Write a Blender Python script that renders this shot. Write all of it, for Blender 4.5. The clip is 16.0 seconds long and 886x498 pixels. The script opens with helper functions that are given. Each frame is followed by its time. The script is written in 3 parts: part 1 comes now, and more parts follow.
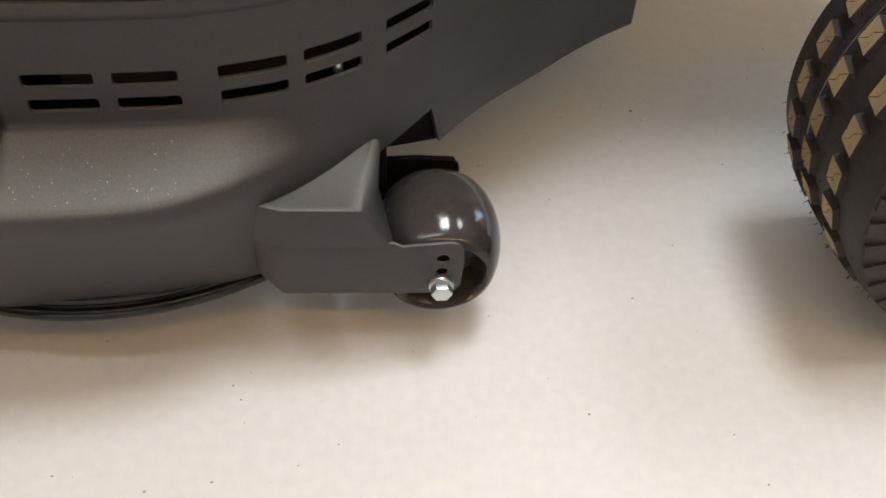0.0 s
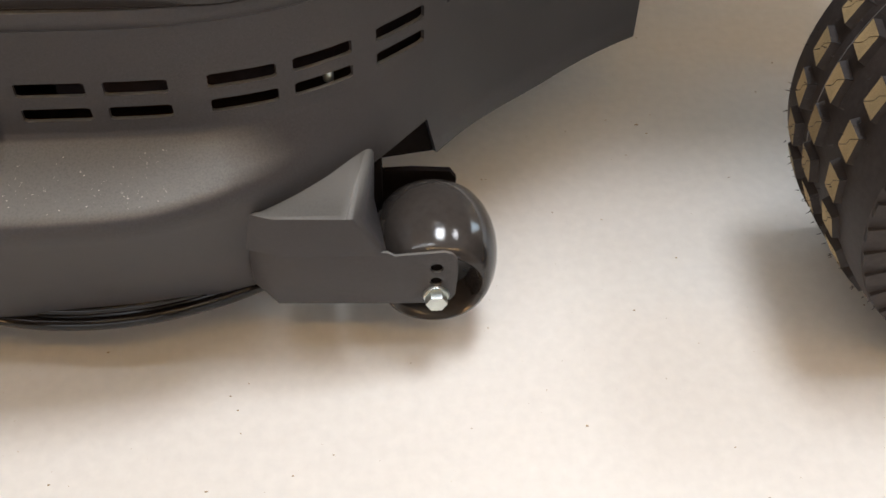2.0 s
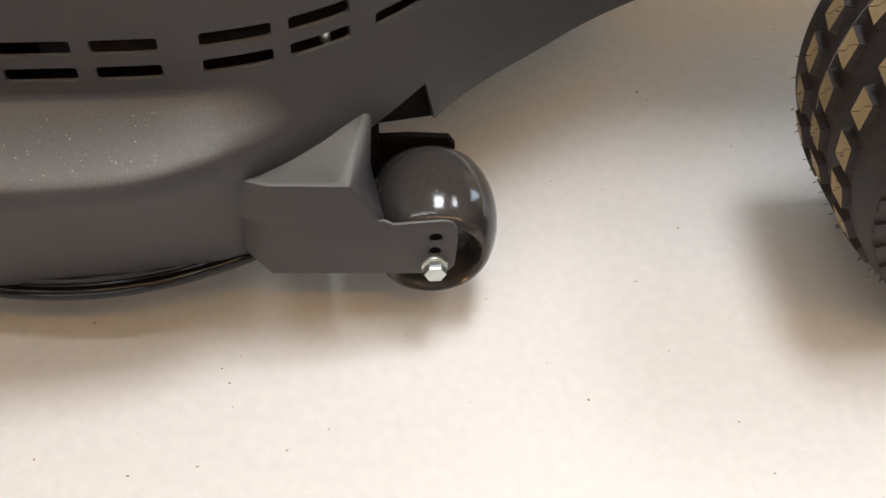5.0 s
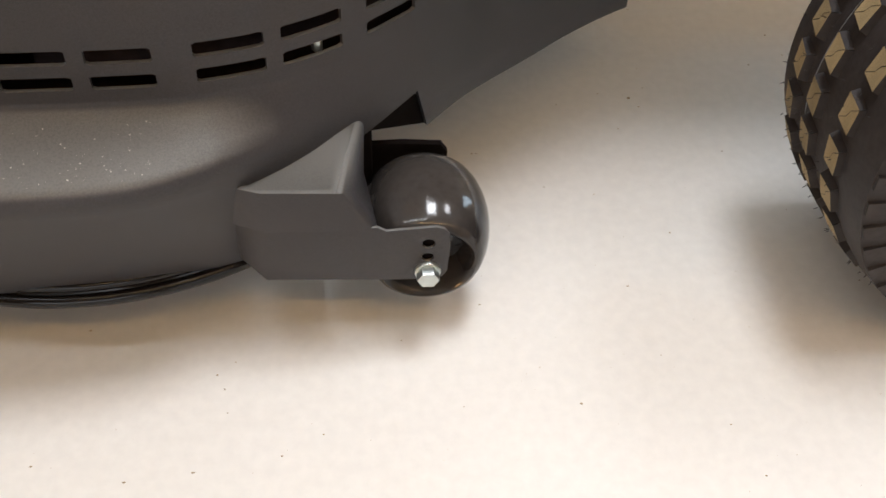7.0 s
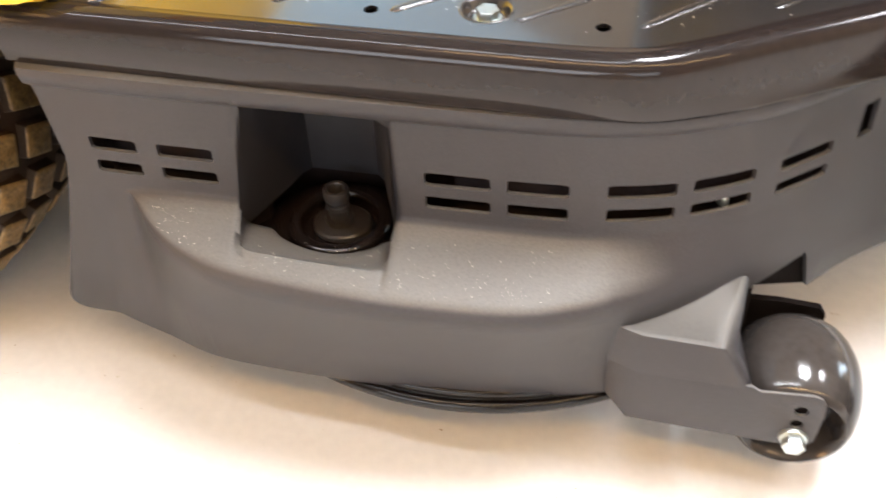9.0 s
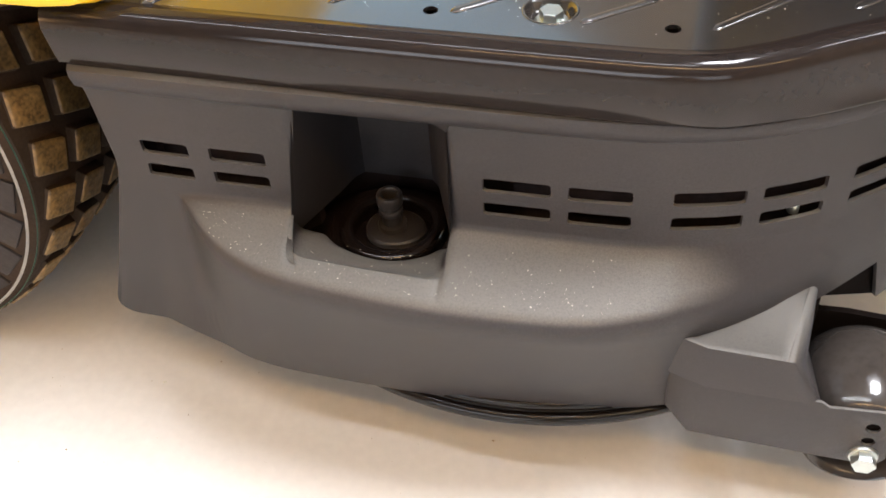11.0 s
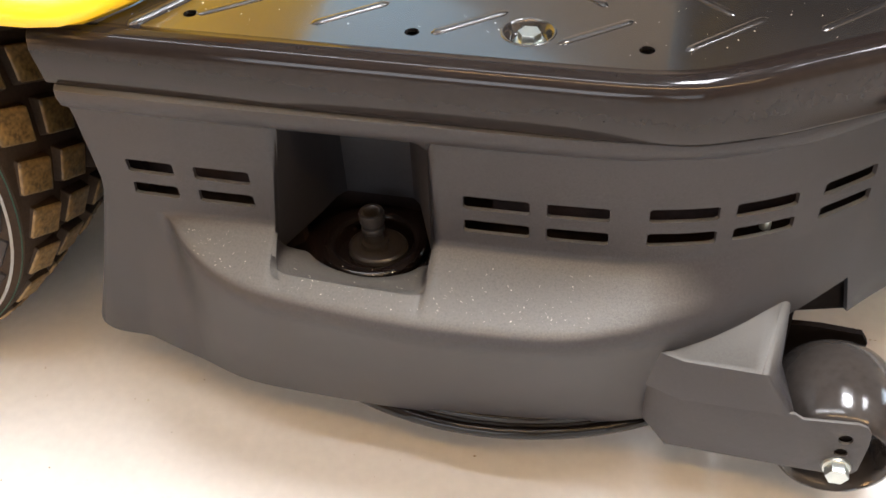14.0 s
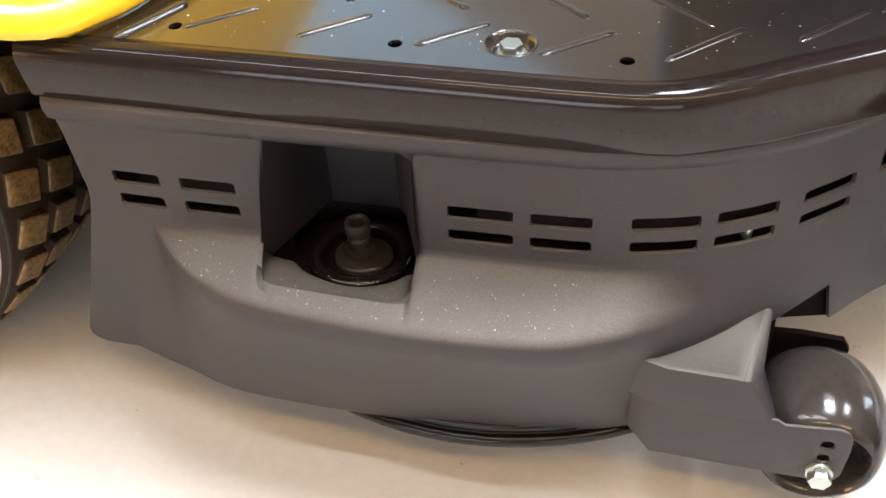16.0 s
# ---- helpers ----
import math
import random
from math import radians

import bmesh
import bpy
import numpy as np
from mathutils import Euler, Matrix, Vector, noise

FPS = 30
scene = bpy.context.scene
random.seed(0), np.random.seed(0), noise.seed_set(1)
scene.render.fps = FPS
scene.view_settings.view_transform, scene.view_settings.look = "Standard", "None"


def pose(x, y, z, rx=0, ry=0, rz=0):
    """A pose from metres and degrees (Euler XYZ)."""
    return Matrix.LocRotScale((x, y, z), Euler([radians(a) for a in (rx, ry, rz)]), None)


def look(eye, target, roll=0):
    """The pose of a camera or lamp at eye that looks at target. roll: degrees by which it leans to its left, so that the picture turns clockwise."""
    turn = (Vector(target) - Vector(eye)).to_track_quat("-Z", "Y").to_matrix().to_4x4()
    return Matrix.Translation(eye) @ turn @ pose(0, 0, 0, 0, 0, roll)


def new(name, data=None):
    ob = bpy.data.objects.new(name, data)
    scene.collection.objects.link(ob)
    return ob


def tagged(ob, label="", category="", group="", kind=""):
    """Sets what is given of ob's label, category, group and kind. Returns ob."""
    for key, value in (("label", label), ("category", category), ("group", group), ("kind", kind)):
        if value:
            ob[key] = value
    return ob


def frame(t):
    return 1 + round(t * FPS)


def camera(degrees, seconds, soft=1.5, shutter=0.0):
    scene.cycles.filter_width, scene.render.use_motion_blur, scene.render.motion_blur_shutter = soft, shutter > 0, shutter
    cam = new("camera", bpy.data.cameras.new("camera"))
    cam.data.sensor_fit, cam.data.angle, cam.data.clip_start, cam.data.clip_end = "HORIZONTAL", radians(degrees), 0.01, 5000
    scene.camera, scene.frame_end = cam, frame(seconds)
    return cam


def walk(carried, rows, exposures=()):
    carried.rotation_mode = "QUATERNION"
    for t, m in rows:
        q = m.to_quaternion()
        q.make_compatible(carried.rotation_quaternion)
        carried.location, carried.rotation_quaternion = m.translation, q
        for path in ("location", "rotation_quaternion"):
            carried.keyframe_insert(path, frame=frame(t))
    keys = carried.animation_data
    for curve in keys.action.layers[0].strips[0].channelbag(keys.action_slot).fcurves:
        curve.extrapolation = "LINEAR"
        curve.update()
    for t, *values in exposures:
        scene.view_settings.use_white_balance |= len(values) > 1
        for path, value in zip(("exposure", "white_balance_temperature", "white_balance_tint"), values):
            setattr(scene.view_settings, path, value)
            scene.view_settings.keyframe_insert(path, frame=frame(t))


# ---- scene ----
U = 0.82  # plan units to metres: the plan below is drawn with the gauge wheel 0.122 across
cam = camera(47.0, 16.0, soft=1.6, shutter=0.5)
PATH = [
    (0, (-0.082, 0.157, 0.908), (0.083, 1.456, -0.603), 4.0),
    (0.5, (-0.062, 0.151, 0.885), (0.078, 1.46, -0.621), 4.2),
    (1, (-0.037, 0.14, 0.896), (0.086, 1.474, -0.589), 2.4),
    (1.5, (-0.035, 0.141, 0.893), (0.078, 1.473, -0.595), 2.0),
    (2, (-0.04, 0.14, 0.895), (0.054, 1.488, -0.58), 1.4),
    (2.5, (-0.034, 0.152, 0.879), (0.059, 1.464, -0.628), 1.5),
    (3, (-0.04, 0.162, 0.871), (0.077, 1.467, -0.639), 2.5),
    (3.5, (-0.051, 0.164, 0.865), (0.057, 1.459, -0.656), 2.5),
    (4, (-0.054, 0.163, 0.868), (0.067, 1.46, -0.65), 2.8),
    (6.5, (-0.051, 0.157, 0.873), (0.077, 1.467, -0.633), 2.7),
    (7, (-0.049, 0.154, 0.876), (0.08, 1.467, -0.627), 2.5),
    (7.5, (-0.059, 0.148, 0.88), (0.044, 1.466, -0.621), 1.6),
    (8, (-0.099, 0.143, 0.896), (-0.117, 1.49, -0.582), 0.8),
    (8.5, (-0.148, 0.151, 0.916), (-0.358, 1.541, -0.506), -1.5),
    (9, (-0.168, 0.165, 0.918), (-0.537, 1.57, -0.457), -3.1),
    (9.2, (-0.177, 0.179, 0.923), (-0.577, 1.54, -0.487), -3.7),
    (11.3, (-0.194, 0.183, 0.905), (-0.634, 1.582, -0.455), -4.6),
    (11.5, (-0.193, 0.178, 0.905), (-0.638, 1.583, -0.448), -4.6),
    (12, (-0.191, 0.174, 0.907), (-0.625, 1.589, -0.439), -4.3),
    (12.5, (-0.191, 0.167, 0.908), (-0.608, 1.592, -0.432), -3.6),
    (13, (-0.188, 0.167, 0.911), (-0.586, 1.596, -0.43), -3.3),
    (13.5, (-0.189, 0.166, 0.912), (-0.589, 1.596, -0.427), -3.5),
    (14, (-0.19, 0.166, 0.913), (-0.593, 1.596, -0.426), -3.6),
    (14.5, (-0.186, 0.165, 0.917), (-0.592, 1.598, -0.417), -3.7),
    (15, (-0.183, 0.164, 0.917), (-0.585, 1.601, -0.415), -3.6),
    (15.5, (-0.183, 0.164, 0.915), (-0.579, 1.607, -0.412), -3.4),
    (16, (-0.181, 0.163, 0.918), (-0.573, 1.607, -0.409), -3.5),
]
walk(cam, [(t, look(Vector(eye) * U, Vector(target) * U, roll)) for t, eye, target, roll in PATH],
     exposures=[(0.0, -0.13, 6265, 10), (0.5, 0.05, 6265, 10), (1.0, 0.06, 6265, 10), (1.5, 0.05, 6265, 10), (2.0, 0.03, 6265, 10), (4.0, 0.04, 6265, 10), (7.6, 0.07, 6265, 10), (8.0, 0.04, 6280, 10), (8.5, 0.40, 6300, 11), (9.0, 1.30, 6280, 12), (11.5, 0.80, 6265, 12), (16.0, 0.82, 6265, 12)])

# ---- world and light ----
world = bpy.data.worlds.new("world")
scene.world = world
world.use_nodes = True
bg = world.node_tree.nodes["Background"]
bg.inputs[0].default_value = (0.75, 0.8, 0.9, 1)
bg.inputs[1].default_value = 0.05


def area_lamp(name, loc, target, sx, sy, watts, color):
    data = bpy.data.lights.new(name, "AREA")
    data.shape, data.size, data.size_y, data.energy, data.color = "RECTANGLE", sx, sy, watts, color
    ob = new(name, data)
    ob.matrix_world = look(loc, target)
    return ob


area_lamp("tube_lamp_light", (0.45, 0.92, 2.62), (0.45, 0.92, 0), 0.6, 0.7, 43, (0.97, 0.98, 1.0))
area_lamp("tube_lamp_light", (-1.0, 0.12, 2.62), (-1.0, 0.12, 0), 2.4, 0.1, 12, (0.95, 0.98, 1.0))
area_lamp("tube_lamp_light", (1.85, 1.6, 2.62), (1.85, 1.6, 0), 0.45, 1.5, 42, (0.98, 0.97, 1.0))
area_lamp("tube_lamp_light", (1.15, -0.75, 2.62), (1.15, -0.75, 0), 4.2, 0.07, 25, (1.0, 0.60, 0.24))
area_lamp("window_light", (3.5, 2.6, 1.3), (0, 0.7, 0.2), 0.8, 1.8, 28, (0.68, 0.86, 1.0))
area_lamp("window_light", (-1.3, 3.5, 2.0), (-0.4, 0.7, 0.5), 1.9, 0.9, 5.0, (0.42, 0.76, 1.0))
# added warm fill for the left side, no lamp is known there
area_lamp("warm_fill_light", (-3.2, -2.0, 0.6), (-0.5, 0.7, 0.3), 1.0, 0.8, 22, (1.0, 0.56, 0.24))
# added front fill for the deck's upright faces, not a known door
area_lamp("front_fill_light", (-0.9, -3.4, 1.1), (-0.2, 0.6, 0.3), 2.8, 0.9, 25, (0.90, 0.95, 1.0))
area_lamp("front_fill_light", (1.6, -3.4, 1.1), (0.3, 0.6, 0.3), 2.0, 0.9, 9, (0.86, 0.94, 1.0))


# ---- materials ----
def material(name, color, rough=0.5, metal=0.0, bump=0.0, bump_scale=200.0, vary=0.15, vary_scale=6.0, coat=0.0,
             fine=None, rough_vary=0.0, spec=0.5, per_object=0.0, dust=None):
    """A principled material with colour variation at two scales, fine relief and uneven gloss."""
    m = bpy.data.materials.new(name)
    m.use_nodes = True
    n, l = m.node_tree.nodes, m.node_tree.links
    b = n["Principled BSDF"]
    b.inputs["Roughness"].default_value, b.inputs["Metallic"].default_value = rough, metal
    b.inputs["Coat Weight"].default_value, b.inputs["Coat Roughness"].default_value = coat, 0.08
    b.inputs["Specular IOR Level"].default_value = spec
    co = n.new("ShaderNodeTexCoord")
    big = n.new("ShaderNodeTexNoise")
    big.inputs["Scale"].default_value, big.inputs["Detail"].default_value = vary_scale, 6
    small = n.new("ShaderNodeTexNoise")
    small.inputs["Scale"].default_value, small.inputs["Detail"].default_value = fine or vary_scale * 25, 4
    l.new(co.outputs["Object"], big.inputs["Vector"])
    l.new(co.outputs["Object"], small.inputs["Vector"])
    mix = n.new("ShaderNodeMath")
    mix.operation = "ADD"
    l.new(big.outputs["Fac"], mix.inputs[0])
    l.new(small.outputs["Fac"], mix.inputs[1])
    span = n.new("ShaderNodeMapRange")
    span.inputs["From Min"].default_value, span.inputs["From Max"].default_value = 0.6, 1.4
    span.inputs["To Min"].default_value, span.inputs["To Max"].default_value = 1 - vary, 1 + vary
    l.new(mix.outputs[0], span.inputs["Value"])
    tone = n.new("ShaderNodeMix")
    tone.data_type, tone.blend_type = "RGBA", "MULTIPLY"
    tone.inputs["Factor"].default_value = 1.0
    tone.inputs["A"].default_value = (*color, 1)
    value = span.outputs[0]
    if per_object:
        info = n.new("ShaderNodeObjectInfo")
        own = n.new("ShaderNodeMapRange")
        own.inputs["To Min"].default_value, own.inputs["To Max"].default_value = 1 - per_object, 1 + per_object
        l.new(info.outputs["Random"], own.inputs["Value"])
        both = n.new("ShaderNodeMath")
        both.operation = "MULTIPLY"
        l.new(value, both.inputs[0])
        l.new(own.outputs[0], both.inputs[1])
        value = both.outputs[0]
    l.new(value, tone.inputs["B"])
    out = tone.outputs["Result"]
    if dust:  # paler on upward faces: patchy settled dust with overhead light painted in
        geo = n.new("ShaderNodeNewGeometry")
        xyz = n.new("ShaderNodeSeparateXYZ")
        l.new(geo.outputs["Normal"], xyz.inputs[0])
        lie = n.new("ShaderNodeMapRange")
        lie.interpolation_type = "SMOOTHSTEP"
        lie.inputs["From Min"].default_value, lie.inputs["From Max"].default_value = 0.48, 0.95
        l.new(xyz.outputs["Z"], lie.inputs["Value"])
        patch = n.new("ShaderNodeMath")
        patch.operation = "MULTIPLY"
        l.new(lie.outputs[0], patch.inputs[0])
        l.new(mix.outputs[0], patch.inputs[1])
        lit_film = n.new("ShaderNodeMix")
        lit_film.data_type = "RGBA"
        lit_film.inputs["B"].default_value = (*dust, 1)
        l.new(patch.outputs[0], lit_film.inputs["Factor"])
        l.new(out, lit_film.inputs["A"])
        out = lit_film.outputs["Result"]
    l.new(out, b.inputs["Base Color"])
    if rough_vary:
        rv = n.new("ShaderNodeMapRange")
        rv.inputs["From Min"].default_value, rv.inputs["From Max"].default_value = 0.3, 0.7
        rv.inputs["To Min"].default_value, rv.inputs["To Max"].default_value = rough - rough_vary, rough + rough_vary
        l.new(big.outputs["Fac"], rv.inputs["Value"])
        l.new(rv.outputs[0], b.inputs["Roughness"])
    if bump:
        tex = n.new("ShaderNodeTexNoise")
        tex.inputs["Scale"].default_value, tex.inputs["Detail"].default_value = bump_scale, 3
        l.new(co.outputs["Object"], tex.inputs["Vector"])
        bn = n.new("ShaderNodeBump")
        bn.inputs["Strength"].default_value, bn.inputs["Distance"].default_value = bump, 0.001
        l.new(tex.outputs["Fac"], bn.inputs["Height"])
        l.new(bn.outputs["Normal"], b.inputs["Normal"])
    return m


# the dust tones of DECK and GLOSS also carry painted light from above
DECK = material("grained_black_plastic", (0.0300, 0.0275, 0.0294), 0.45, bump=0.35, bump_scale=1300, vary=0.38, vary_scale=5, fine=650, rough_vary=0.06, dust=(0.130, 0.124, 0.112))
INNER = material("inner_black_steel", (0.026, 0.018, 0.017), 0.8, vary=0.3, spec=0.1)
# black steel with the shade beside the yoke put into its colour
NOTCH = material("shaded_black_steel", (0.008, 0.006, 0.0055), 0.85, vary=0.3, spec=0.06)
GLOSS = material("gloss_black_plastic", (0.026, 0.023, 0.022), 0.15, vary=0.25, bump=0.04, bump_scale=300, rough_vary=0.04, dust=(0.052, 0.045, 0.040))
ENAMEL = material("black_enamel", (0.020, 0.018, 0.017), 0.2, vary=0.35, spec=0.6, coat=0.9, bump=0.05, bump_scale=30, rough_vary=0.05)
# ENAMEL's paint again, darkened to hold down the floor's reflection
APRON = material("shaded_black_enamel", (0.016, 0.012, 0.011), 0.1, vary=0.2, spec=0.33, bump=0.01, bump_scale=900)
RIMBLACK = material("rim_black_enamel", (0.006, 0.0045, 0.004), 0.1, vary=0.4, bump=0.05, bump_scale=60, spec=0.32)
DISH = material("pressed_black_steel", (0.017, 0.0125, 0.011), 0.1, vary=0.4, bump=0.05, bump_scale=60)
PORTGREY = material("dull_grey_plastic", (0.045, 0.040, 0.038), 0.3, vary=0.25, vary_scale=30)
STEEL = material("black_steel", (0.02, 0.018, 0.017), 0.28, vary=0.3)
ZINC = material("zinc_plated_steel", (0.60, 0.64, 0.62), 0.32, metal=1.0, vary=0.12, bump=0.1, bump_scale=400)
YELLOW = material("yellow_paint", (1.0, 0.60, 0.012), 0.28, vary=0.06, coat=0.5)
RUBBER = material("tyre_rubber", (0.034, 0.029, 0.028), 0.6, vary=0.35, bump=0.3, bump_scale=250, spec=0.3)
# rear tyre: mud brown with the fender's shade worked into both colours
SHADED_MUD = material("shaded_muddy_rubber", (0.036, 0.022, 0.013), 0.75, vary=0.4, vary_scale=14, bump=0.4, bump_scale=200, spec=0.3)
SHADED_MUDLUG = material("shaded_muddy_tread", (0.162, 0.102, 0.038), 0.4, vary=0.9, vary_scale=70, fine=260, bump=1.0, bump_scale=90, per_object=0.25)
LUG = material("dusty_tread_rubber", (0.29, 0.225, 0.120), 0.8, vary=0.35, vary_scale=40, bump=0.5, bump_scale=300, per_object=0.18)
RIM = material("grey_rim_paint", (0.2, 0.21, 0.22), 0.4, vary=0.15)
FLOOR = material("pale_painted_concrete", (0.74, 0.72, 0.68), 0.42, vary=0.065, vary_scale=2.6, fine=90, bump=0.03, bump_scale=120, rough_vary=0.1)
# unseen walls, browned so that the light they bounce turns warm
WALL = material("warm_bounce_brown", (0.50, 0.42, 0.32), 0.7, vary=0.06, vary_scale=1.5)
CEIL = material("white_ceiling_paint", (0.50, 0.51, 0.52), 0.7, vary=0.06, vary_scale=1.5)
DUST = material("pale_dust", (0.75, 0.72, 0.62), 0.9, vary=0.2, vary_scale=60)
GREEN = material("green_paint", (0.03, 0.09, 0.065), 0.7, vary=0.5, vary_scale=30)
GLEAM = material("gleam_rubber", (0.34, 0.33, 0.31), 0.6, vary=0.3, vary_scale=30)
CRUMB = material("dry_grass_crumbs", (0.42, 0.33, 0.22), 0.9, vary=0.5, vary_scale=60)


# ---- mesh helpers ----
def part(name, bm, mat, parent=None, label="", smooth=35, scale=True):
    """Links a bmesh, drawn in plan units, as one mesh object."""
    if scale:
        bmesh.ops.scale(bm, vec=(U, U, U), verts=bm.verts)
    me = bpy.data.meshes.new(name)
    bm.normal_update()
    bm.to_mesh(me)
    bm.free()
    me.materials.append(mat)
    if smooth:
        me.polygons.foreach_set("use_smooth", [True] * len(me.polygons))
        me.set_sharp_from_angle(angle=radians(smooth))
    ob = new(name, me)
    ob.parent = parent
    if label:
        ob["label"] = label
    return ob


def thing(name, label, category, group="", kind="", loc=(0, 0, 0)):
    ob = new(name)
    ob.location = Vector(loc) * U
    ob.empty_display_size = 0.05
    return tagged(ob, label, category, group, kind)


def bevel(bm, width, segments=2, angle=25):
    edges = [e for e in bm.edges if len(e.link_faces) == 2 and e.calc_face_angle(0) > radians(angle)]
    bmesh.ops.bevel(bm, geom=edges, offset=width, segments=segments, profile=0.5, affect="EDGES", clamp_overlap=True)
    return bm


def box(x0, x1, y0, y1, z0, z1, b=0.0, seg=2):
    bm = bmesh.new()
    bmesh.ops.create_cube(bm, size=1, matrix=Matrix.LocRotScale(((x0 + x1) / 2, (y0 + y1) / 2, (z0 + z1) / 2), None, (x1 - x0, y1 - y0, z1 - z0)))
    return bevel(bm, b, seg) if b else bm


def lathe(profile, axis, centre, n=64, closed=False):
    """Turns a profile of (along the axis, radius) round an axis: 'x', 'y' or 'z'."""
    bm = bmesh.new()
    rings = []
    for a, r in profile:
        ring = []
        for k in range(n):
            c, s = math.cos(2 * math.pi * k / n) * r, math.sin(2 * math.pi * k / n) * r
            p = {"y": (c, a, s), "z": (c, s, a), "x": (a, c, s)}[axis]
            ring.append(bm.verts.new(Vector(p) + Vector(centre)))
        rings.append(ring)
    pairs = list(zip(rings, rings[1:])) + ([(rings[-1], rings[0])] if closed else [])
    for p, q in pairs:
        for k in range(n):
            bm.faces.new((p[k], p[(k + 1) % n], q[(k + 1) % n], q[k]))
    if not closed:
        bm.faces.new(rings[0])
        bm.faces.new(rings[-1])
    bmesh.ops.recalc_face_normals(bm, faces=bm.faces)
    return bm


def sheet(outline, holes, z0, z1, plane="z", b=0.0):
    """A flat plate with round holes: outline in the plane, thickness from z0 to z1 along the axis named."""
    bm = bmesh.new()

    def at(u, v, w):
        return {"z": (u, v, w), "y": (u, w, v)}[plane]

    edges = []
    loops = [outline] + [[(cx + r * math.cos(a), cy + r * math.sin(a)) for a in np.linspace(0, 2 * math.pi, 25)[:-1]] for cx, cy, r in holes]
    for loop in loops:
        vs = [bm.verts.new(at(u, v, z0)) for u, v in loop]
        edges += [bm.edges.new((p, q)) for p, q in zip(vs, vs[1:] + vs[:1])]
    bmesh.ops.triangle_fill(bm, use_beauty=True, use_dissolve=False, edges=edges)
    faces = list(bm.faces)
    got = bmesh.ops.extrude_face_region(bm, geom=faces)
    shift = Vector(at(0, 0, z1 - z0))
    bmesh.ops.translate(bm, vec=shift, verts=[g for g in got["geom"] if isinstance(g, bmesh.types.BMVert)])
    bmesh.ops.recalc_face_normals(bm, faces=bm.faces)
    return bm


def spline(points, n):
    """n points evenly spaced along a Catmull-Rom curve."""
    p = np.array([2 * np.array(points[0]) - points[1], *points, 2 * np.array(points[-1]) - points[-2]], float)
    out = []
    for i in range(1, len(p) - 2):
        for t in np.linspace(0, 1, 24, endpoint=False):
            a, b, c, d = p[i - 1:i + 3]
            out.append(0.5 * (2 * b + (c - a) * t + (2 * a - 5 * b + 4 * c - d) * t * t + (3 * b - a - 3 * c + d) * t ** 3))
    out.append(p[-2])
    out = np.array(out)
    s = np.r_[0, np.cumsum(np.linalg.norm(np.diff(out, axis=0), axis=1))]
    t = np.linspace(0, s[-1], n)
    return np.stack([np.interp(t, s, out[:, k]) for k in range(out.shape[1])], 1)


def hexagon(r, y0, y1, centre, axis="y"):
    return lathe([(y0, r * 0.96), (y0 + (y1 - y0) * 0.12, r), (y1, r)], axis, centre, 6)


# ---- room ----
def room():
    bm = bmesh.new()
    bmesh.ops.create_grid(bm, x_segments=1, y_segments=1, size=1, matrix=Matrix.Diagonal((4.2, 4.2, 1, 1)))
    floor = part("floor", bm, FLOOR, scale=False, smooth=0)
    tagged(floor, "pale off-white painted concrete floor with fine specks", "floor", kind="structure")
    for name, b in (("wall_north", (-3.7, 3.7, 3.6, 3.7, 0, 2.7)), ("wall_south", (-3.7, 3.7, -3.7, -3.6, 0, 2.7)),
                    ("wall_east", (3.6, 3.7, -3.6, 3.6, 0, 2.7)), ("wall_west", (-3.7, -3.6, -3.6, 3.6, 0, 2.7))):
        tagged(part(name, box(*b), WALL, scale=False, smooth=0), "plain unseen wall, brown for warm bounce", "wall", kind="structure")
    tagged(part("ceiling", box(-3.7, 3.7, -3.7, 3.7, 2.7, 2.8), CEIL, scale=False, smooth=0), "plain white painted ceiling", "ceiling", kind="structure")


room()

# ---- mower deck ----
WALL_LINE = [(-0.74, 0.836), (-0.62, 0.834), (-0.46, 0.835), (-0.30, 0.837), (-0.23, 0.840), (-0.197, 0.845), (-0.139, 0.860),
             (-0.074, 0.892), (-0.007, 0.945), (0.05, 1.004), (0.104, 1.050), (0.18, 1.114), (0.26, 1.166), (0.38, 1.225), (0.52, 1.28)]
wall_line = spline(WALL_LINE, 700)
wall_dir = np.gradient(wall_line, axis=0)
wall_dir /= np.linalg.norm(wall_dir, axis=1)[:, None]


def on_wall(x, out=0.0):
    """The place in plan on the deck's upper wall at x, moved outwards."""
    y = np.interp(x, wall_line[:, 0], wall_line[:, 1])
    dx, dy = np.interp(x, wall_line[:, 0], wall_dir[:, 0]), np.interp(x, wall_line[:, 0], wall_dir[:, 1])
    return x + dy * out, y - dx * out


BULGE = spline([(-0.656, 0), (-0.645, 0.010), (-0.625, 0.030), (-0.593, 0.050), (-0.55, 0.066), (-0.50, 0.074), (-0.44, 0.080), (-0.38, 0.083), (-0.30, 0.081),
                (-0.252, 0.075), (-0.205, 0.058), (-0.154, 0.036), (-0.105, 0.017), (-0.066, 0.006), (-0.02, 0.001), (0.02, 0)], 300)
BULGE_LOW = spline([(-0.682, 0), (-0.655, 0.016), (-0.616, 0.032), (-0.582, 0.040), (-0.53, 0.044), (-0.43, 0.046), (-0.31, 0.041), (-0.23, 0.030), (-0.16, 0.021),
                    (-0.10, 0.010), (-0.06, 0.006), (0.02, 0)], 300)


def bulge(x):
    """How far the shelf's edge stands out from the upper wall."""
    return np.interp(x, BULGE[:, 0], np.maximum(BULGE[:, 1], 0))


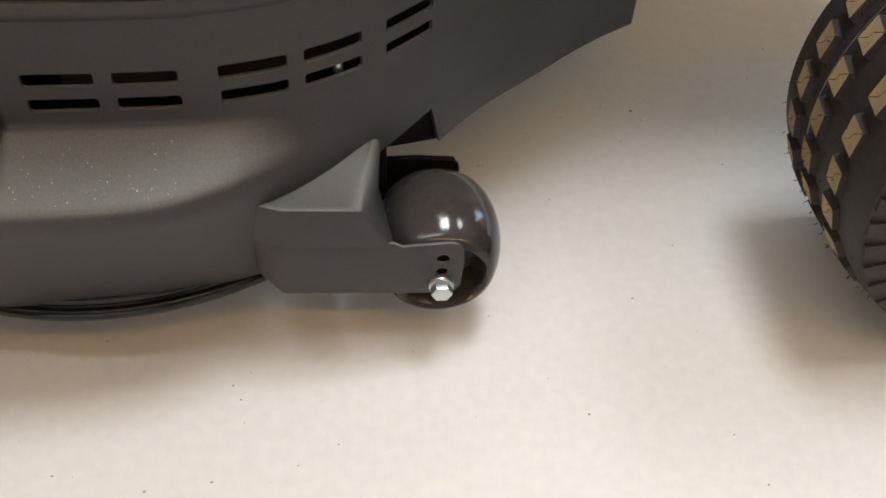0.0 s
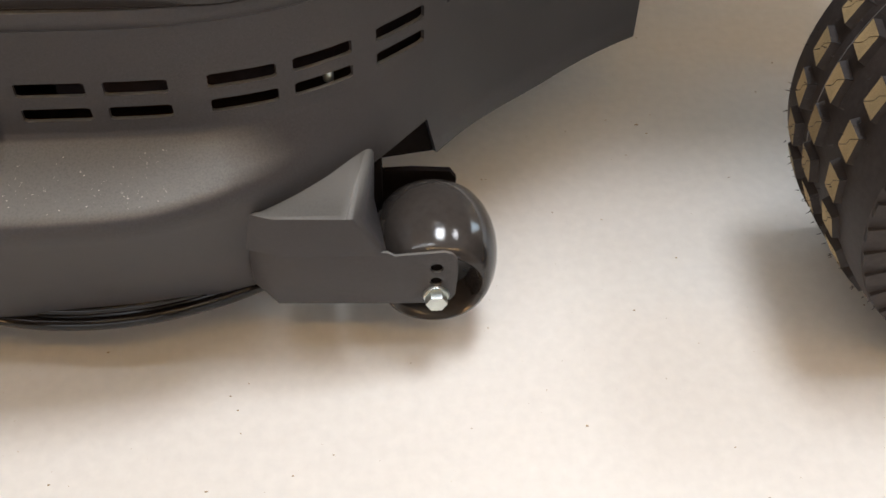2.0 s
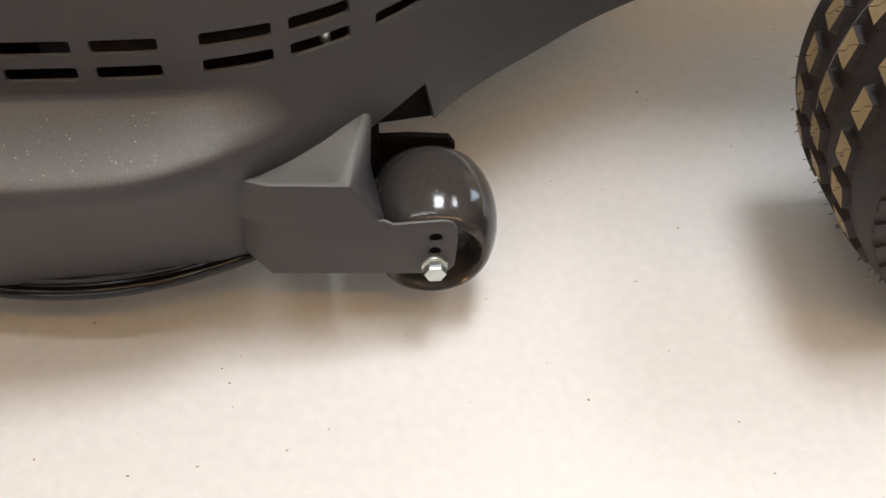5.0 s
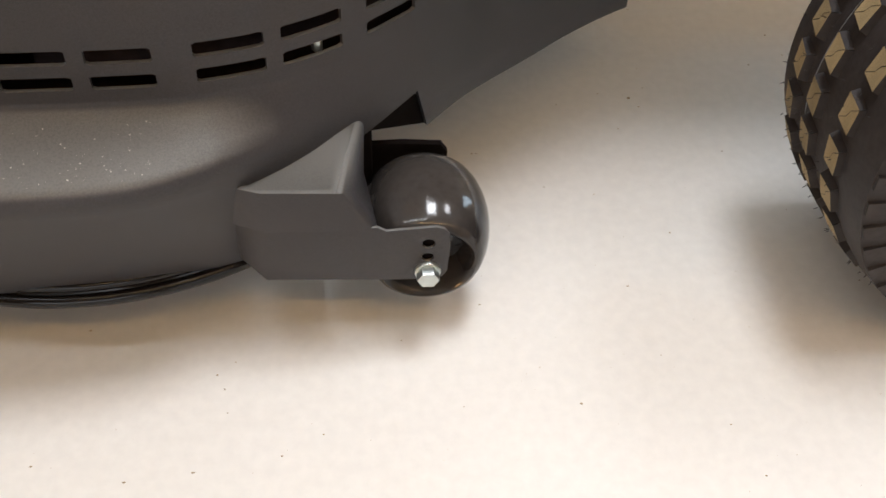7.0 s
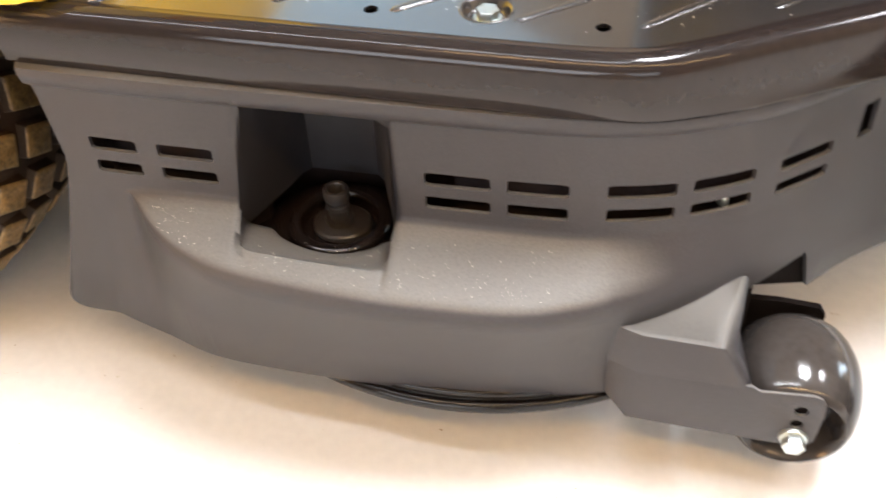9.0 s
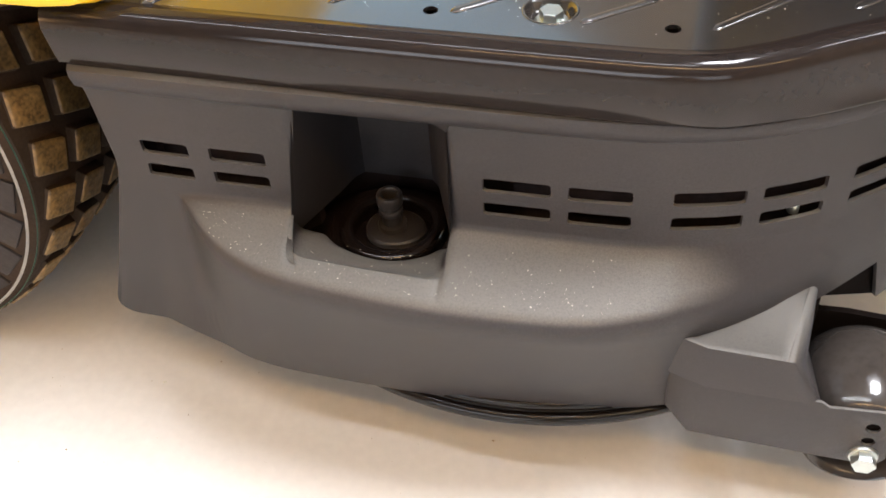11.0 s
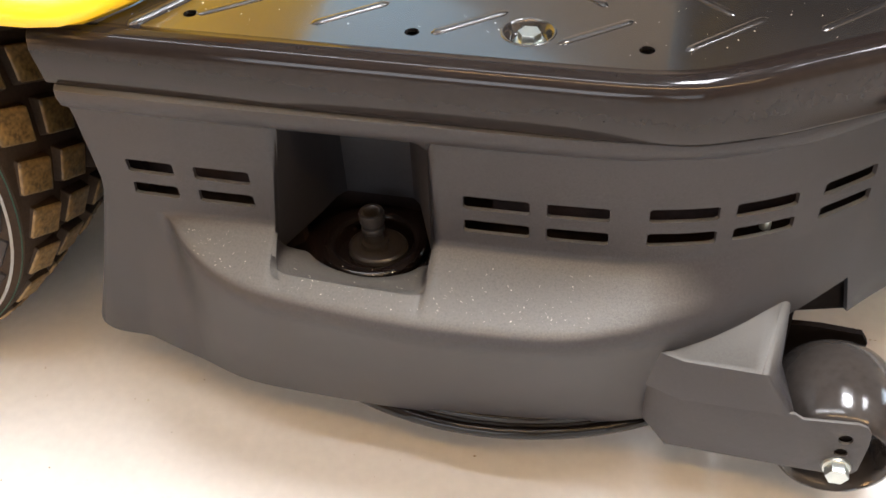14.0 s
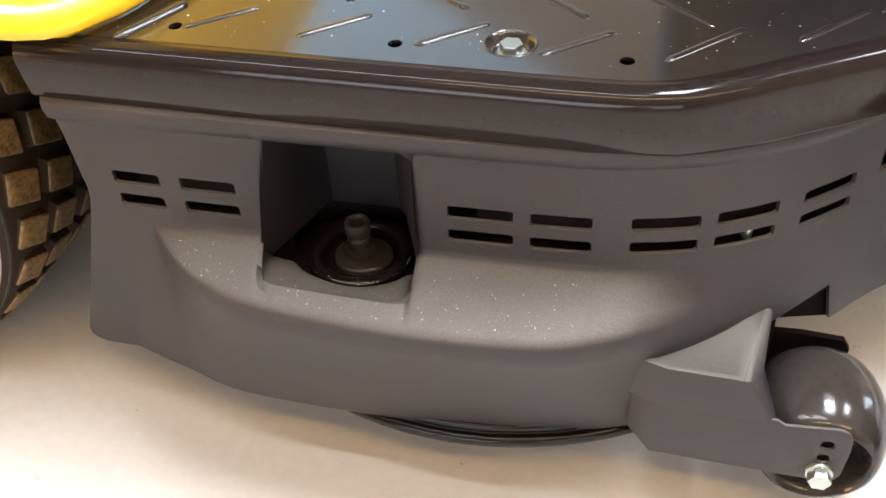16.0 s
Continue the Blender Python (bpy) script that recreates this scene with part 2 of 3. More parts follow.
def bulge_low(x):
    """The same at the skirt's lower edge."""
    return np.interp(x, BULGE_LOW[:, 0], np.maximum(BULGE_LOW[:, 1], 0))


SLOTS = [(-0.684, -0.634), (-0.613, -0.558), (-0.358, -0.299), (-0.284, -0.230), (-0.197, -0.139), (-0.125, -0.074), (-0.052, -0.007)]
OPEN_X = (-0.523, -0.388)
NEAR_OPEN = [OPEN_X[0] + q for q in (-0.004, 0.003, 0.007, 0.012)] + [OPEN_X[1] + q for q in (-0.012, -0.007, -0.003, 0.004)]


def deck_rows(x):
    """The deck's section at x: (out from the upper wall, height)."""
    b = float(bulge(x))
    k = min(1.0, b / 0.06) ** 0.6
    bb = float(bulge_low(x))
    low = float(np.interp(x, [-0.09, -0.055, -0.01], [0.10, 0.149, 0.152]))
    u = min(1.0, (x + 0.72) / 0.022)
    low += 0.024 * (1 - math.sqrt(1 - (1 - u) ** 2))  # rounded lower corner at the rear end
    outer = 0.290 - 0.027 * k if x < -0.27 else float(np.interp(x, [-0.27, -0.205, -0.154, -0.105, -0.06], [0.263, 0.260, 0.250, 0.241, 0.238]))
    step = float(np.interp(x, [0.09, 0.14], [0, 0.003]))

    def slope(f):
        return (b * f, 0.2905 - (0.2905 - outer) * f)

    def skirt(f):
        return (b + (bb - b) * f, outer - 0.014 + (low + 0.003 - outer + 0.014) * f)

    rows = [(-0.045, 0.4285), (0.002, 0.4285), (0.0075, 0.4265), (0.0092, 0.4205), (0.0078, 0.4110), (0.0005, 0.4045), (0, 0.396), (0, 0.374),
            (0, 0.3515), (0, 0.337), (0, 0.3245), (0, 0.3105), (0.0, 0.2985), (min(0.0005, b * 0.01), 0.2956), (min(0.0017, b * 0.03), 0.2935), (min(0.0042, b * 0.08), 0.2916 - 0.0014 * k),
            slope(0.22), slope(0.63), slope(0.84), (b * 0.93, outer - 0.0003 + 0.0008 * k), (b * 0.982, outer - 0.005), (b, outer - 0.014), skirt(0.08),
            skirt(0.5), skirt(1.0), (bb - 0.002, low)]
    return [(d + step, z) for d, z in rows]


def left_end(z):
    return float(np.interp(z, [0.10, 0.233, 0.318, 0.36, 0.40, 0.43], [-0.782, -0.738, -0.714, -0.718, -0.722, -0.728]))


def deck_cover():
    xs = set(np.arange(-0.715, 0.262, 0.012).round(4)) | set(np.arange(-0.715, -0.6, 0.006).round(4))
    fixed = {e for s in SLOTS for e in s} | {a + 0.003 for a, b in SLOTS} | {b - 0.003 for a, b in SLOTS} | set(OPEN_X) | set(NEAR_OPEN) | {0.1035, 0.1055, 0.016, 0.030}
    xs = sorted({x for x in xs if all(abs(x - f) > 0.004 for f in fixed)} | fixed | {-0.72, -0.7188, -0.716, -0.712, -0.706, -0.70})
    bm = bmesh.new()
    cols = []
    for x in xs:
        col = []
        for j, (d, z) in enumerate(deck_rows(x)):
            edge_l, edge_r = x - OPEN_X[0], OPEN_X[1] - x
            if j == 17 and edge_l >= 0 and edge_r >= 0:  # rounded lower corners of the recess
                d -= float(np.interp(min(edge_l, edge_r), [0, 0.003, 0.007, 0.012], [0.011, 0.005, 0.0015, 0]))
            if j == 5 and edge_r >= 0 and edge_l >= 0:  # rounded upper corner
                z -= float(np.interp(edge_r, [0, 0.003, 0.007, 0.012], [0.010, 0.0045, 0.0015, 0]))
            if x in OPEN_X and 5 <= j <= 17:  # the opening's edge turns inwards
                d -= 0.0028
            px, py = on_wall(x, d)
            if any(x in s for s in SLOTS) and 8 <= j <= 11:  # rounded slot ends
                z += 0.0014 if j in (9, 11) else -0.0014
            if -0.556 < x <= OPEN_X[0] and 6 <= j <= 18:  # the recess widens downwards
                px -= (x + 0.556) / 0.033 * 0.016 * min(1.0, max(0.0, (0.40 - z) / 0.105)) * (1.0 if j < 15 else (0.95, 0.85, 0.6, 0.3)[j - 15])
            if j == 17 and OPEN_X[0] < x < OPEN_X[0] + 0.03:
                px -= 0.0096 * (1 - edge_l / 0.03)
            if x < -0.63:
                w = min(1.0, (-0.63 - x) / 0.09)
                px += (left_end(z) + 0.72) * w * w * (3 - 2 * w)
            col.append(bm.verts.new((px, py, z)))
        cols.append(col)
    back = [bm.verts.new((v.co.x + 0.004, v.co.y + 0.06, v.co.z)) for v in cols[0]]
    bend = [bm.verts.new((v.co.x - 0.004, v.co.y + 0.008, v.co.z)) for v in cols[0]]
    n = len(cols[0])
    mids = [(-0.8)] * 2
    end = [bm.verts.new((v.co.x + 0.02, v.co.y + 0.1, v.co.z)) for v in cols[-1]]
    allc, allx = [back, bend] + cols + [end], mids + xs + [0.3]
    for i in range(len(allc) - 1):
        xm = (allx[i] + allx[i + 1]) / 2
        for j in range(n - 1):
            if any(a < xm < c for a, c in SLOTS) and j in (8, 10):
                continue
            if 0.016 < xm < 0.030 and j in (7, 8):
                continue
            if OPEN_X[0] < xm < OPEN_X[1] and 5 <= j <= 16:
                continue
            bm.faces.new((allc[i][j], allc[i + 1][j], allc[i + 1][j + 1], allc[i][j + 1]))
    bmesh.ops.recalc_face_normals(bm, faces=bm.faces)
    f = min(bm.faces, key=lambda q: (q.calc_center_median() - Vector((-0.3, 0.837, 0.38))).length)
    if f.normal.y > 0:
        bmesh.ops.reverse_faces(bm, faces=bm.faces)
    # the triangular notch beside the yoke
    lines = [((-0.094, 0.1915), (-0.0035, 0.2105)), ((-0.0035, 0.2105), (0.0085, 0.150))]

    def across(p, line):
        (x0, z0), (x1, z1) = line
        return (p.x - x0) * (z1 - z0) - (p.z - z0) * (x1 - x0)

    for (x0, z0), (x1, z1) in lines:
        a, b = Vector((*on_wall(x0), z0)), Vector((*on_wall(x1), z1))
        near = [f for f in bm.faces if -0.13 < f.calc_center_median().x < 0.03 and f.calc_center_median().z < 0.225]
        geom = near + list({e for f in near for e in f.edges}) + list({v for f in near for v in f.verts})
        bmesh.ops.bisect_plane(bm, geom=geom, dist=1e-5, plane_co=a, plane_no=(z1 - z0, 0.0, -(b.x - a.x)))
    gone = [f for f in bm.faces if f.calc_center_median().z < 0.2105 and -0.11 < f.calc_center_median().x < 0.03 and all(across(f.calc_center_median(), q) > 0 for q in lines)]
    bmesh.ops.delete(bm, geom=gone, context="FACES")
    # thickness
    bm.normal_update()
    outer, border = list(bm.faces), [e for e in bm.edges if len(e.link_faces) == 1]
    inner = {v: bm.verts.new(v.co - v.normal * 0.0042) for v in list(bm.verts)}
    for f in outer:
        bm.faces.new([inner[v] for v in reversed(f.verts)])
    for e in border:
        p, q = e.verts
        bm.faces.new((p, q, inner[q], inner[p]))
    bmesh.ops.recalc_face_normals(bm, faces=bm.faces)
    return bm


mower = thing("riding_mower", "black riding mower with yellow fender standing on the floor", "riding mower", loc=(-0.2, 1.0, 0.0))


def attach(ob, parent):
    """Makes ob, built in place, a part of the mower or a piece of a part."""
    ob.parent = parent
    if parent is mower:
        ob.matrix_parent_inverse = Matrix.Translation(-mower.location)
    return ob


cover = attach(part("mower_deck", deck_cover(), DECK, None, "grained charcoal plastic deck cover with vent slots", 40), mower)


def deck_part(name, bm, mat, label="", smooth=35):
    return attach(part(name, bm, mat, None, label, smooth), cover)


# recess round the washing port
def shelf_height(x, y):
    """The height of the sloping shelf at a place in plan."""
    b = float(bulge(x))
    f = (float(np.interp(x, wall_line[:, 0], wall_line[:, 1])) - y) / b
    return 0.2905 - (0.0005 + 0.027 * min(1.0, b / 0.06) ** 0.6) * f


bm = bmesh.new()
PB = 0.935
ring = [(-0.5395, 0.8265), (-0.5240, 0.8375), (-0.5225, 0.845), (-0.514, 0.90), (-0.511, 0.925), (-0.505, PB), (-0.434, PB), (-0.425, 0.926), (-0.391, 0.845), (-0.3880, 0.8380), (-0.3878, 0.8275)]
lows = [-0.5398, -0.5400, -0.5385, -0.5190, -0.5120] + [x for x, y in ring[5:]]
tops = [0.2872] + [0.408] * 9 + [0.2872]
lo = [bm.verts.new((x, y, 0.2585)) for x, (_, y) in zip(lows, ring)]
hi = [bm.verts.new((x, y, z)) for (x, y), z in zip(ring, tops)]
for k in range(len(ring) - 1):
    bm.faces.new((lo[k], lo[k + 1], hi[k + 1], hi[k]))
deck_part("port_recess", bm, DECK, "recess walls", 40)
# the recess floor dips from the shelf to the cut edge round the port
front = spline([(-0.5395, 0.8290), (-0.5362, 0.812), (-0.5322, 0.797), (-0.5285, 0.7912), (-0.522, 0.7880), (-0.510, 0.7872), (-0.455, 0.7872), (-0.408, 0.7872), (-0.396, 0.7880), (-0.3902, 0.792),
                (-0.3876, 0.798), (-0.3874, 0.812), (-0.3874, 0.8290)], 60)
hole = spline([(-0.537, 0.8370), (-0.524, 0.8362), (-0.5125, 0.8340), (-0.499, 0.8235), (-0.476, 0.8145), (-0.452, 0.811), (-0.430, 0.8145), (-0.411, 0.824), (-0.401, 0.8335), (-0.389, 0.8370)], 60)
bm = bmesh.new()
rows = []
for f, sink in ((-0.12, 0.0030), (0.03, 0.0024), (0.10, 0.0032), (0.2, 0.0044), (0.4, 0.0050), (0.7, 0.0040), (0.94, 0.0018), (1.0, 0.0026), (1.0, 0.0080)):
    rows.append([])
    for p, q in zip(front, hole):
        z0 = shelf_height(*p)
        x, y = p + (q - p) * f
        rows[-1].append(bm.verts.new((x, y, z0 + (0.2640 - z0) * f - sink)))
for r, t in zip(rows, rows[1:]):
    for k in range(59):
        bm.faces.new((r[k], t[k], t[k + 1], r[k + 1]))
bmesh.ops.recalc_face_normals(bm, faces=bm.faces)
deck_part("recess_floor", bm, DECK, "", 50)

# dark steel shell under the cover, added so the slots look black
bm = bmesh.new()
line = [(x, y) for x, y in (on_wall(x, -0.045) for x in np.arange(-0.70, 0.2, 0.02)) if not -0.56 < x < -0.36]
top_in = [bm.verts.new((x, max(y, 0.0), 0.405)) for x, y in line]
low_in = [bm.verts.new((x, y, 0.165)) for x, y in line]
far = [bm.verts.new((x, 1.75, 0.405)) for x, y in line]
for k in range(len(line) - 1):
    if line[k + 1][0] - line[k][0] < 0.1:
        bm.faces.new((low_in[k], low_in[k + 1], top_in[k + 1], top_in[k]))
        bm.faces.new((top_in[k], top_in[k + 1], far[k + 1], far[k]))
deck_part("inner_shell", bm, INNER)
deck_part("inner_shell", box(-0.58, -0.34, 0.955, 1.0, 0.165, 0.41), INNER)
deck_part("inner_shell", box(-0.56, -0.33, 0.82, 1.0, 0.19, 0.2), INNER)
deck_part("inner_shell", box(-0.722, -0.69, 0.87, 1.3, 0.13, 0.41), INNER)
deck_part("inner_shell", box(-0.70, -0.54, 0.888, 0.90, 0.165, 0.41), INNER)
# unseen rear skirt, added to stop light passing under the deck
deck_part("inner_shell", box(-0.70, 0.30, 1.70, 1.75, 0.10, 0.405), INNER)
CH = (-0.352, 1.142)
bead = [(0.0925 + 0.0075 * math.sin(a), 0.3560 + 0.0070 * math.cos(a)) for a in np.linspace(-2.2, 1.9, 14)]
groove = [(0.1055 + 0.0055 * math.sin(a), 0.3500 + 0.0046 * math.cos(a)) for a in np.linspace(-0.9, 2.0, 9)]
bm = lathe(bead + groove + [(0.114, 0.343), (0.20, 0.338), (0.20, 0.332), (0.091, 0.340)], "z", (*CH, 0), 160, True)
bmesh.ops.delete(bm, geom=[f for f in bm.faces if f.calc_center_median().x > -0.13], context="FACES")  # closed there by the deck's discharge side
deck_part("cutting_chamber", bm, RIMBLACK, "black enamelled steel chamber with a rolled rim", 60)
deck_part("inner_shell", lathe([(0.196, 0.33), (0.2, 0.33)], "z", (*CH, 0), 48), INNER)

# washing port
PORT = (-0.464, 0.888)
CONNECTOR = [(0.2322, 0.0140), (0.2375, 0.0146), (0.2390, 0.0138), (0.2400, 0.0098), (0.2505, 0.0090), (0.2515, 0.0112), (0.2525, 0.0118), (0.2565, 0.0118), (0.2575, 0.0112), (0.2580, 0.0092),
             (0.2620, 0.0092), (0.2625, 0.0118), (0.2640, 0.0126), (0.2730, 0.0128), (0.2752, 0.0120), (0.2757, 0.0108), (0.2755, 0.0086), (0.2735, 0.0076), (0.24, 0.0070)]
port = deck_part("washing_port", lathe(CONNECTOR, "z", (*PORT, 0), 40), PORTGREY, "ribbed dark grey hose connector", 38)
dish = lathe([(0.203, 0.098), (0.210, 0.096), (0.222, 0.078), (0.2285, 0.066), (0.2295, 0.058), (0.227, 0.050), (0.2255, 0.043), (0.2255, 0.0)], "z", (*PORT, 0), 64)
deck_part("port_dish", dish, DISH, "glossy black pressed dish", 45)
bead = [(0.2325 + 0.0065 * math.sin(a), 0.0455 + 0.0075 * math.cos(a)) for a in np.linspace(0, 2 * math.pi, 17)[:-1]]
deck_part("dish_bead", lathe(bead, "z", (*PORT, 0), 64, True), DISH, "", 60)
bm = lathe([(0.2265, 0.027), (0.2315, 0.027), (0.2335, 0.025), (0.2335, 0.0)], "z", (0, 0, 0), 40)
for v in bm.verts:
    v.co.x *= 1.12 + 0.12 * math.copysign(1, v.co.x)
bmesh.ops.translate(bm, vec=(*PORT, 0), verts=bm.verts)
deck_part("port_flange", bm, PORTGREY)

# gauge wheel yoke moulded on the cover: a face with the arm, and the block behind it
ARM = [(-0.036, 0.094), (0.004, 0.0935), (0.0145, 0.097), (0.0195, 0.105), (0.0215, 0.140), (0.0205, 0.158), (0.016, 0.166), (0.008, 0.1695), (-0.030, 0.1665), (-0.040, 0.1655)]
face = [(-0.182, 0.118), (-0.158, 0.0985)] + ARM + [(-0.0475, 0.1710), (-0.150, 0.1725), (-0.182, 0.1725)]
bm = sheet(face, [(0.0005, 0.146, 0.0062), (0.0, 0.1265, 0.0058)], 0.7985, 0.8020, "y")
bevel(bm, 0.0010, 2, 60)
for v in bm.verts:
    v.co.y += 0.012 * max(0.0, (-0.15 - v.co.x) / 0.03) ** 2
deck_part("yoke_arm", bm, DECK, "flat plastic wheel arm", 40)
bm = bmesh.new()
TOP = [(-0.190, 0.8085, 0.2230), (-0.152, 0.7978, 0.2213), (-0.0745, 0.7978, 0.2184), (-0.058, 0.895, 0.2235), (-0.178, 0.8150, 0.2235)]
LOW = [(-0.188, 0.8110, 0.1700), (-0.150, 0.7972, 0.1700), (-0.0472, 0.7972, 0.1685), (-0.060, 0.885, 0.160), (-0.172, 0.832, 0.1690)]
tv, lv = [bm.verts.new(p) for p in TOP], [bm.verts.new(p) for p in LOW]
bm.faces.new(tv)
bm.faces.new(lv[::-1])
for k in range(5):
    bm.faces.new((tv[k], lv[k], lv[(k + 1) % 5], tv[(k + 1) % 5]))
bmesh.ops.recalc_face_normals(bm, faces=bm.faces)
right = [e for e in bm.edges if set(e.verts) in ({tv[2], tv[3]}, {tv[2], lv[2]})]
bmesh.ops.bevel(bm, geom=right, offset=0.010, segments=5, profile=0.5, affect="EDGES", clamp_overlap=True)
lid = max((f for f in bm.faces if f.normal.z > 0.9), key=lambda f: f.calc_area())
rim = [e for e in lid.edges if e.calc_face_angle(0) > radians(40)]
bmesh.ops.bevel(bm, geom=rim, offset=0.0036, segments=3, profile=0.5, affect="EDGES", clamp_overlap=True)
lid = max((f for f in bm.faces if f.normal.z > 0.9), key=lambda f: f.calc_area())
bmesh.ops.inset_region(bm, faces=[lid], thickness=0.0045, use_even_offset=True)
bmesh.ops.inset_region(bm, faces=[lid], thickness=0.0035, depth=-0.0022, use_even_offset=True)  # a little below its rim
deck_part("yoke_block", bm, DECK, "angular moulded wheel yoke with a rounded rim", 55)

arm2 = [(-0.07, 0.09), (0.0, 0.088), (0.018, 0.10), (0.026, 0.135), (0.027, 0.146), (0.02, 0.157), (-0.02, 0.160), (-0.07, 0.158)]
deck_part("yoke_arm", sheet(arm2, [], 0.925, 0.932, "y"), NOTCH, "black steel rear arm")

# plate behind the notch, its colour darkened for the shade there
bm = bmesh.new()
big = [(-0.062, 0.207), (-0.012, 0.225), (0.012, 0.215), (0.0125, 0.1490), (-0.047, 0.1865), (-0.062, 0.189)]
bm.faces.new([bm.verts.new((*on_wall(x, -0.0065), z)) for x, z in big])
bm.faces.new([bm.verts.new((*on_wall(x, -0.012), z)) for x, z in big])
deck_part("notch_plate", bm, NOTCH, "plate behind the notch, darkened for shade")
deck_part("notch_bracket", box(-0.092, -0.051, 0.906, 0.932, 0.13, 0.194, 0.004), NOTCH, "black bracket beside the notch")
# dark sheet added to paint the shade inside the arm holes
deck_part("hole_shade", box(-0.011, 0.011, 0.8035, 0.8065, 0.115, 0.157), NOTCH, "dark sheet standing in for shade in the arm holes")
deck_part("hose_end", lathe([(0, 0.005), (0.016, 0.005)], "z", (-0.097, 0.892, 0.308), 16), ZINC, "pale hose end behind a slot")

# ---- gauge wheel ----
AX = (0.0, 0.865, 0.104)
prof = [(-0.047, 0.008), (-0.047, 0.016), (-0.03, 0.018), (-0.024, 0.024), (-0.024, 0.038), (-0.048, 0.0435), (-0.0545, 0.0465), (-0.0568, 0.0495), (-0.0552, 0.0528),
        (-0.048, 0.0573), (-0.036, 0.0622), (-0.022, 0.0655), (-0.008, 0.0670), (0.006, 0.0670), (0.020, 0.0652), (0.034, 0.0615), (0.045, 0.0565), (0.0515, 0.051), (0.053, 0.046), (0.045, 0.04), (0.045, 0.01)]
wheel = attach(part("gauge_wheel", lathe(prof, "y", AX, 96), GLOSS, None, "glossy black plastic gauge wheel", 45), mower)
attach(part("axle_bolt", lathe([(0.7955, 0.0), (0.7955, 0.0125), (0.7975, 0.0135), (0.7985, 0.0135)], "y", (0, 0, 0.1065), 32), ZINC, None, "zinc flange bolt", 30), wheel)
attach(part("bolt_head", hexagon(0.0112, 0.7855, 0.7957, (0, 0, 0.1065)), ZINC, None, "zinc hexagon head", 30), wheel)

# ---- footrest ----
EDGE = [(-0.735, 0.825), (-0.60, 0.8235), (-0.45, 0.822), (-0.30, 0.821), (-0.235, 0.821), (-0.195, 0.8235), (-0.163, 0.831), (-0.122, 0.8515), (-0.081, 0.877),
        (-0.038, 0.902), (0.02, 0.936), (0.10, 0.984), (0.25, 1.075), (0.42, 1.18)]
edge = spline(EDGE, 150)
ed = np.gradient(edge, axis=0)
ed /= np.linalg.norm(ed, axis=1)[:, None]
en = np.stack([ed[:, 1], -ed[:, 0]], 1)  # outwards
PROF = [(-0.024, 0.4880), (-0.0195, 0.4881), (-0.0178, 0.4886), (-0.0160, 0.4887), (-0.0142, 0.4881), (-0.0115, 0.4877), (-0.0090, 0.4868), (-0.0062, 0.4850), (-0.0038, 0.4824), (-0.0019, 0.4792), (-0.0006, 0.4750), (0.0002, 0.4700),
        (-0.0015, 0.4590), (-0.0070, 0.4325), (-0.0090, 0.4290), (-0.013, 0.4280), (-0.022, 0.4285), (-0.022, 0.4335)]
bm = bmesh.new()


def apron(d, z, x):
    """The apron leans inwards along the side and stands upright round the corner."""
    low = max(0.0, (0.47 - z) / 0.041)
    return d + low * float(np.interp(x, [-0.2, -0.09], [0.0, 0.0125]))


rows = [[bm.verts.new((*(p + q * apron(d, z, p[0])), z)) for d, z in PROF] for p, q in zip(edge, en)]
rows.insert(0, [bm.verts.new((-0.738, v.co.y + 0.03, v.co.z)) for v in rows[0]])
for r, s in zip(rows, rows[1:]):
    for j in range(len(PROF) - 1):
        bm.faces.new((r[j], s[j], s[j + 1], r[j + 1]))
bmesh.ops.recalc_face_normals(bm, faces=bm.faces)
edge_bm = bm
inner = [tuple(p - q * 0.0238) for p, q in zip(edge[::2], en[::2])]
plate = inner + [(0.42, 1.9), (-0.735, 1.9)]
HOLES = [(-0.601, 0.874, 0.0062), (-0.404, 0.873, 0.0062), (-0.214, 0.874, 0.0062)]
foot = attach(part("footrest", sheet(plate, HOLES + [(-0.310, 0.888, 0.0208)], 0.4845, 0.4881), ENAMEL, None, "glossy black stamped steel footrest", 30), mower)
attach(part("rolled_edge", edge_bm, APRON, None, "", 60), foot)
attach(part("bolt_dish", lathe([(0.4866, 0.0232), (0.4883, 0.0229), (0.4888, 0.0219), (0.4882, 0.0206), (0.4855, 0.0186), (0.4810, 0.0168), (0.4785, 0.0150), (0.4780, 0.0), (0.4765, 0.0), (0.4770, 0.0155), (0.4840, 0.0195)], "z", (-0.310, 0.888, 0), 48, True), ENAMEL, None, "", 70), foot)
attach(part("bolt_head", lathe([(0.4772, 0.0135), (0.4800, 0.0135), (0.4818, 0.0118), (0.4820, 0.0)], "z", (-0.309, 0.886, 0), 32), ZINC, None, "bright zinc bolt flange", 40), foot)
attach(part("bolt_head", hexagon(0.0098, 0.4895, 0.4812, (-0.309, 0.886, 0), "z"), ZINC, None, "bright zinc hexagon bolt head", 30), foot)


